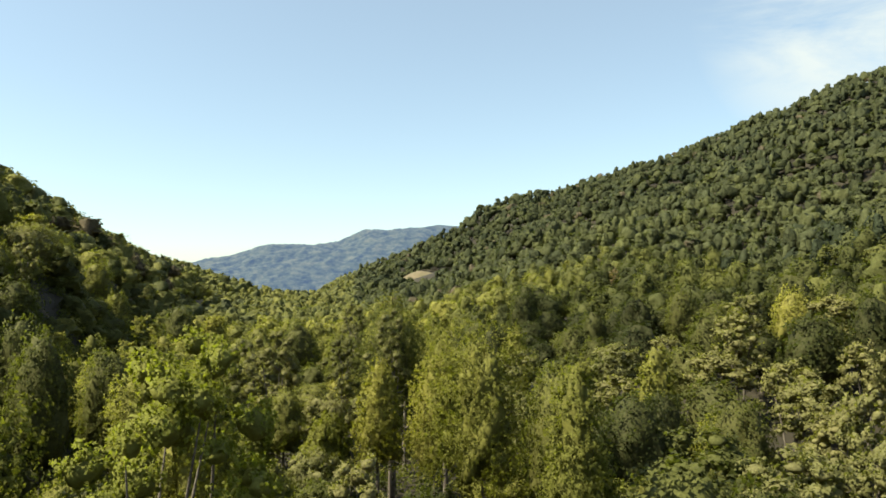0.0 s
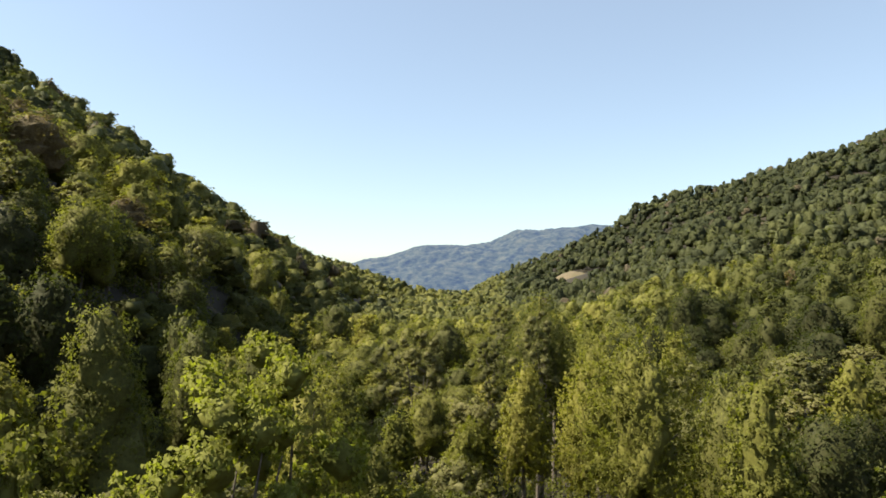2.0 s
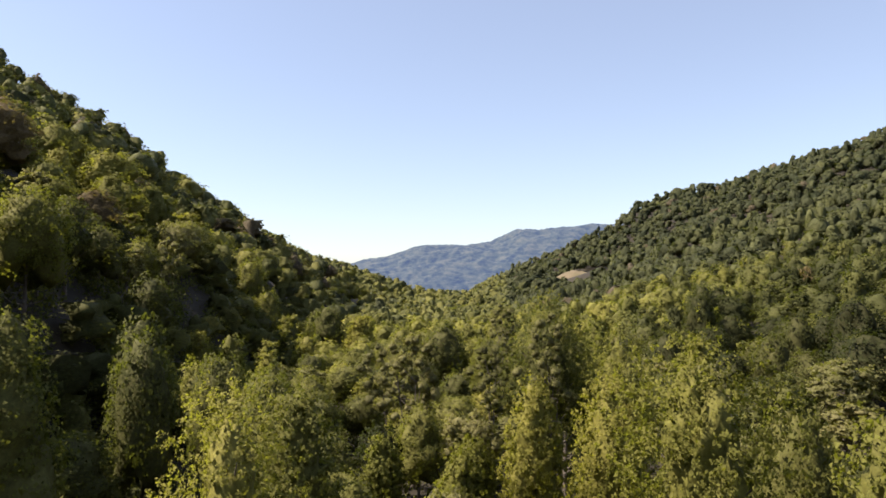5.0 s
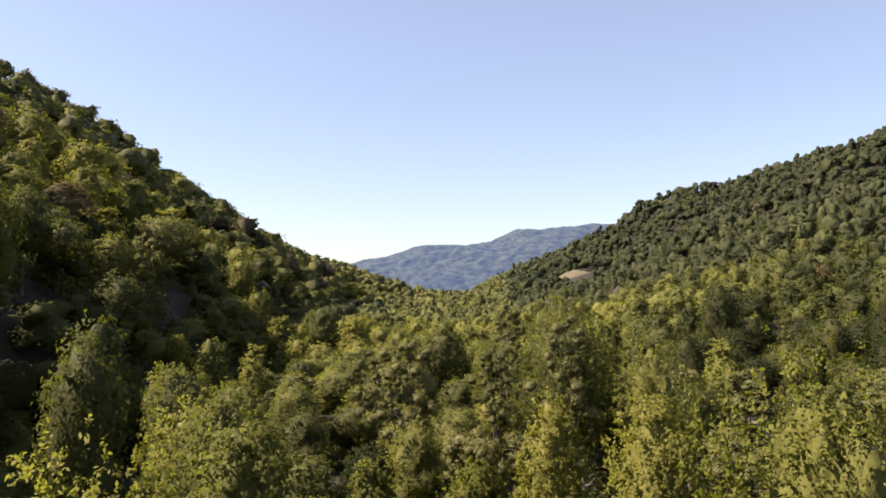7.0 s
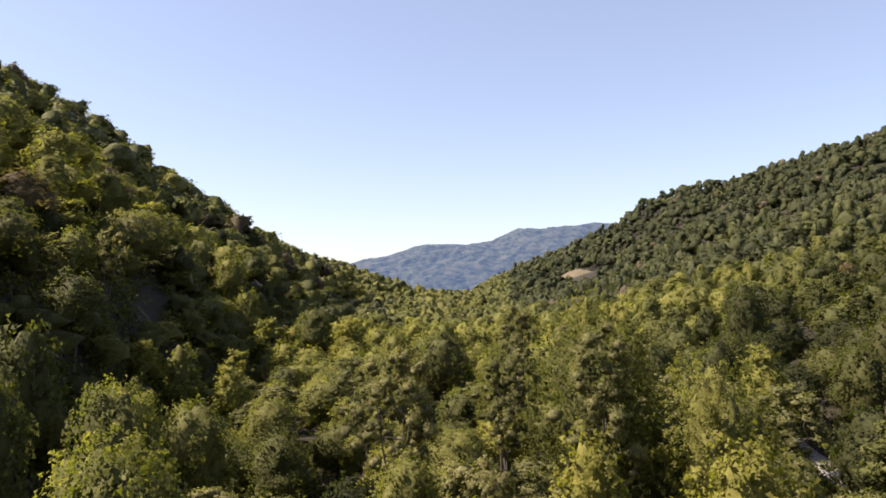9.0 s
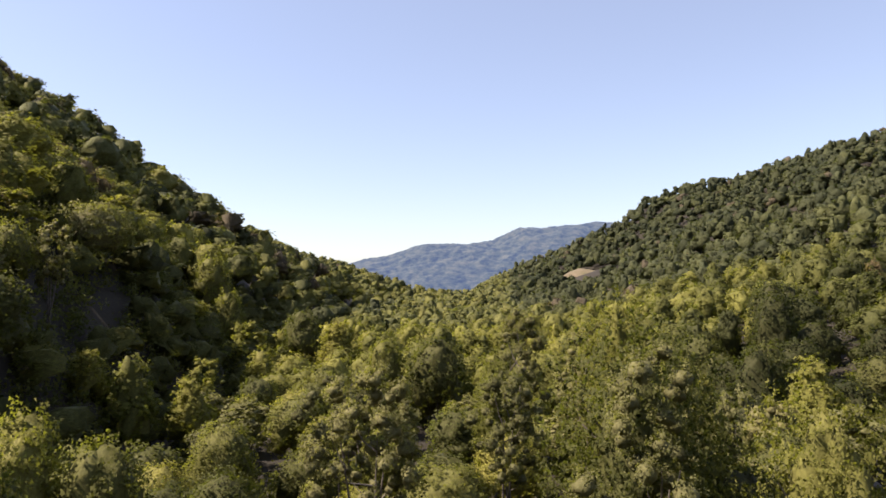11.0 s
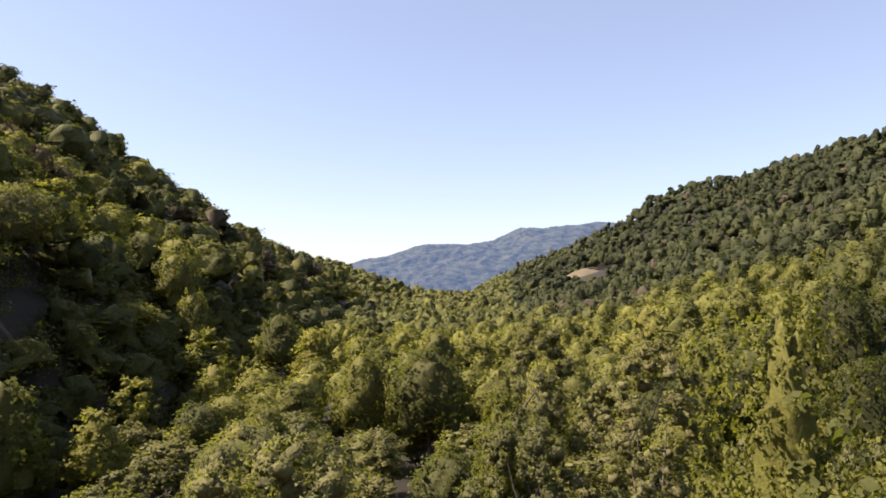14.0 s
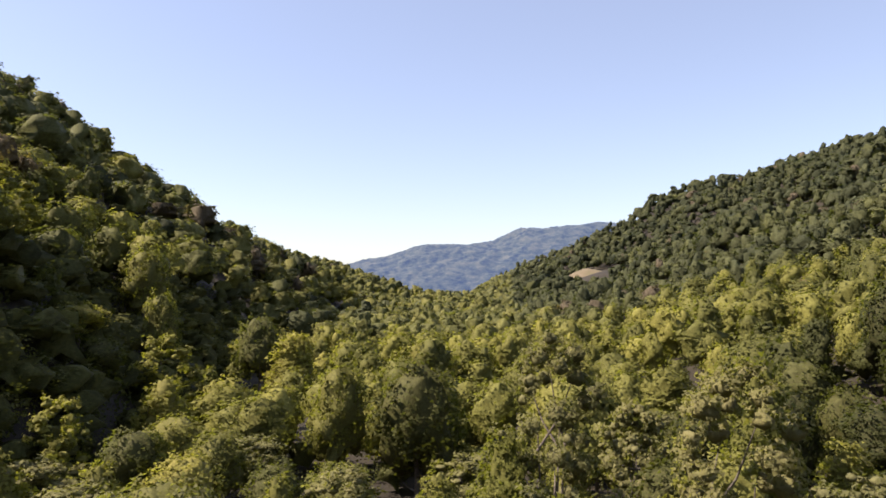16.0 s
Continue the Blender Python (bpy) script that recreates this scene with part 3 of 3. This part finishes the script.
def lies_open(x, y):
    """Where the land leaves the crowns in sight from somewhere over the near valley."""
    steps = np.linspace(0.08, 0.93, 26)[:, None]
    top = ground_z(x, y) + 19
    seen = np.zeros(len(x), bool)
    for ey in (-27.0, 25.0, 75.0):
        line = EYE + (top - EYE)[None] * steps
        seen |= np.all(ground_z(x[None] * steps, ey + (y - ey)[None] * steps) + 1 < line, axis=0)
    return seen


def woods(name, label, wanted, tone_fun, seed, spread=1.0, big=()):
    """All the crowns of one stretch of wood in one mesh."""
    r = np.random.RandomState(seed)
    parts, shapes, bends, tones, slots, start = [], [], [], [], [], 0
    for band, (near, far, step, temps) in enumerate(BANDS):
        step = step * spread
        temps = big[band] if band < len(big) else temps
        coarser = BANDS[min(band + 1, len(BANDS) - 1)][3]
        gx, gy = np.meshgrid(np.arange(-470, 1150, step), np.arange(-30, far + 40, step))
        x = (gx + r.uniform(-0.46, 0.46, gx.shape) * step).ravel()
        y = (gy + r.uniform(-0.46, 0.46, gy.shape) * step).ravel()
        d = np.hypot(x - np.clip(y, -27, 75) * 0.04, y - np.clip(y, -27, 75))
        keep = (d >= near) & (d < far) & (x > -0.66 * (y + 23) - 14) & (x < 1.03 * (y + 27) + 8) & wanted(x, y)
        x, y, d = x[keep], y[keep], d[keep]
        keep = (d < 150) | lies_open(x, y)
        x, y, d = x[keep], y[keep], d[keep]
        low = np.zeros(len(x), bool)
        if band < 2:
            # small trees of the understorey fill the gaps
            x, y, d = np.concatenate([x, x + 0.5 * step]), np.concatenate([y, y + 0.5 * step]), np.concatenate([d, d])
            low = np.concatenate([low, ~low])
        if big and band < 2:
            # thickets at the foot of the hillside
            tx, ty = np.meshgrid(np.arange(-90, -20, 4.6), np.arange(60, 345, 4.6))
            tx, ty = (tx + r.uniform(-2, 2, tx.shape)).ravel(), (ty + r.uniform(-2, 2, ty.shape)).ravel()
            td = np.hypot(tx - np.clip(ty, -27, 75) * 0.04, ty - np.clip(ty, -27, 75))
            pick = in_gully(tx, ty) & (td >= near) & (td < far)
            x, y, d = np.concatenate([x, tx[pick]]), np.concatenate([y, ty[pick]]), np.concatenate([d, td[pick]])
            low = np.concatenate([low, np.ones(pick.sum(), bool)])
        z = ground_z(x, y)
        for px, py, pz, pd, under in zip(x, y, z, d, low):
            if (pd < 130 and not free(px, py, 3.2)) or on_bank(px, py) or (not under and in_gully(px, py)):
                continue
            if under and pd < 12:
                continue
            pool = (LOW_CLOSE if pd < 110 else LOW_TREES) if under else (CLOSE if pd < 75 else coarser if px > 0.66 * (py + 23) + 12 else temps)
            v, f, n, slot = pool[r.randint(len(pool))]
            a, s = r.uniform(0, 6.283), r.uniform(*((0.65, 1.2) if band < 2 else (0.80, 1.45))) * step / 8.4
            h = r.uniform(0.54, 0.89) * (0.72 + 0.28 * s)
            if low_wood(px, py):
                h = h * 0.76
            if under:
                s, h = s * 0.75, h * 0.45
            ca, sa = math.cos(a), math.sin(a)
            turn = np.array([[ca, sa, 0], [-sa, ca, 0], [0, 0, 1]])
            parts.append((v * np.array([s, s, h])) @ turn + np.array([px, py, pz - 0.5]))
            bends.append(n @ turn)
            shapes.append(f + start)
            slots.append(slot)
            start += len(v)
            # low trees take a darker tone, with shade between crowns put into the colour
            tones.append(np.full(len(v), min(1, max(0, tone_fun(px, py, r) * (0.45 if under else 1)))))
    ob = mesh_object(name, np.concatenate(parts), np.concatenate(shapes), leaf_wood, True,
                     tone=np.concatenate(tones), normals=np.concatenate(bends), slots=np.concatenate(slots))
    tagged(ob, label, "woodland", kind="stuff")
    return ob


def tone_between(low, high, brown):
    return lambda x, y, r: 1.0 if r.uniform() < brown else r.uniform(low, high)


def on_ridge(x, y):
    bearing, r = right_bearing(x, y)
    return (r > 345 + 18 * np.sin(x * 0.021)) & (bearing > 6) & (x > 60)


def valley_tone(x, y, r):
    """Lime on the valley floor, duller up the apron and away to the side."""
    dull = 0.16 * min(1, max(0, (x - 40) / 60)) + 0.32 * min(1, max(0, (right_bearing(x, y)[0] - 23) / 9))
    if 45 < x < 90 and 90 < y < 195:
        dull = 0.4
    return 1.0 if r.uniform() < 0.004 else r.uniform(0.40, 0.88) - dull


def ridge_tone(x, y, r):
    """Lighter trees at the foot of the ridge, duller ones towards the crest, in patches."""
    low = min(1, max(0, 1 - (right_bearing(x, y)[1] - 345) / 420))
    patch = 0.5 + 0.5 * float(wobble(x, y, 85, 61))
    return 1.0 if r.uniform() < 0.02 else r.uniform(0.0, 0.22) + 0.14 * low + 0.22 * max(0, patch) - 0.03


woods("wooded_slope", "steep wooded hillside of dark green broadleaf trees", lambda x, y: (x < -45) & (y < 760),
      tone_between(0.18, 0.90, 0.08), 21, 1.42, BIG)
woods("valley_wood", "yellow-green broadleaf wood on the valley floor", lambda x, y: ((x >= -45) | (y >= 760)) & ~on_ridge(x, y),
      valley_tone, 22)
woods("wooded_ridge", "long wooded ridge of mid-green broadleaf trees", on_ridge,
      ridge_tone, 23)


# undergrowth between the stems
def undergrowth():
    r = np.random.RandomState(77)
    parts, tones = [], []
    shrub = []
    for s in range(4):
        cl = np.array([(r.uniform(-1.3, 1.3), r.uniform(-1.3, 1.3), r.uniform(0.5, 1.9), r.uniform(0.6, 1.1)) for i in range(6)])
        v, f, n = tufts_of(r, cl, 0.8)
        shrub.append(leaves_on(r, v, f, n, 90, 0.27, 3.0, 0.0, 0.3, 0.6, 3)[0])
    for gy in np.arange(-10, 330, 2.7):
        for gx in np.arange(-130, 150, 2.7):
            x, y = gx + r.uniform(-2, 2), gy + r.uniform(-2, 2)
            if not in_sight(x, y, 0) or track_gap(x, y) < 2.4 or not (track_gap(x, y) < 6 or r.uniform() < (0.5 if in_gully(x, y) else 0.45 if -foot_line(y) - 60 < x < -foot_line(y) else 0.3 if reach(x, y) < 60 else 0)):
                continue
            v = shrub[r.randint(4)] * r.uniform(0.8, 1.5)
            a = r.uniform(0, 6.283)
            w = np.stack([v[:, 0] * math.cos(a) - v[:, 1] * math.sin(a) + x, v[:, 0] * math.sin(a) + v[:, 1] * math.cos(a) + y, v[:, 2] + float(ground_z(x, y)) - 0.2], 1)
            parts.append(w)
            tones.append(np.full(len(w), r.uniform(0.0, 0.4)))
    verts = np.concatenate(parts)
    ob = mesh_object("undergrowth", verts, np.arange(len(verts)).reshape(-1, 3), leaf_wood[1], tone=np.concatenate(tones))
    tagged(ob, "low green shrubs and saplings between the trunks", "undergrowth", kind="stuff")


undergrowth()


# the blue ridge at the end of the valley
def far_z(x, y):
    s = x / 3000.0
    top = np.interp(s, [-0.6, -0.16, -0.12, -0.02, 0.03, 0.075, 0.10, 0.115, 0.16, 0.2, 0.24, 0.35, 0.6],
                    [40, 70, 100, 175, 185, 195, 225, 246, 255, 268, 275, 290, 300])
    t = np.clip((y - 2350) / 650.0, 0, 1)
    z = -70 + (top + 70) * np.sin(t * 1.5708) ** 1.1
    z = z + (14 * wobble(x, y, 420, 31) + 7 * wobble(x, y, 160, 33)) * t * (1.0 - 0.6 * t)
    z = z - 0.4 * np.maximum(0, y - 3000)
    return z + EYE + np.random.RandomState(8).uniform(-3.0, 3.0, x.shape) + 4 * wobble(x, y, 90, 44)


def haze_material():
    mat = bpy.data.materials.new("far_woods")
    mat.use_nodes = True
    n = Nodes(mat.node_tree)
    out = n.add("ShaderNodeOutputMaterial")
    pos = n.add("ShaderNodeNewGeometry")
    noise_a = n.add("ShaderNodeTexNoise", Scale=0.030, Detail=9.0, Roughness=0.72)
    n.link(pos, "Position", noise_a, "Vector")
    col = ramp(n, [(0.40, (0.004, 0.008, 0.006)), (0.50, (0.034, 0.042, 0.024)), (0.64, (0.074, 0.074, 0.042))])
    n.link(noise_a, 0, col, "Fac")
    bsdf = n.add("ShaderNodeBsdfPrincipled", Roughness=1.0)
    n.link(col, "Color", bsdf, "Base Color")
    # aerial haze put in as a blue glow of the wooded surface itself
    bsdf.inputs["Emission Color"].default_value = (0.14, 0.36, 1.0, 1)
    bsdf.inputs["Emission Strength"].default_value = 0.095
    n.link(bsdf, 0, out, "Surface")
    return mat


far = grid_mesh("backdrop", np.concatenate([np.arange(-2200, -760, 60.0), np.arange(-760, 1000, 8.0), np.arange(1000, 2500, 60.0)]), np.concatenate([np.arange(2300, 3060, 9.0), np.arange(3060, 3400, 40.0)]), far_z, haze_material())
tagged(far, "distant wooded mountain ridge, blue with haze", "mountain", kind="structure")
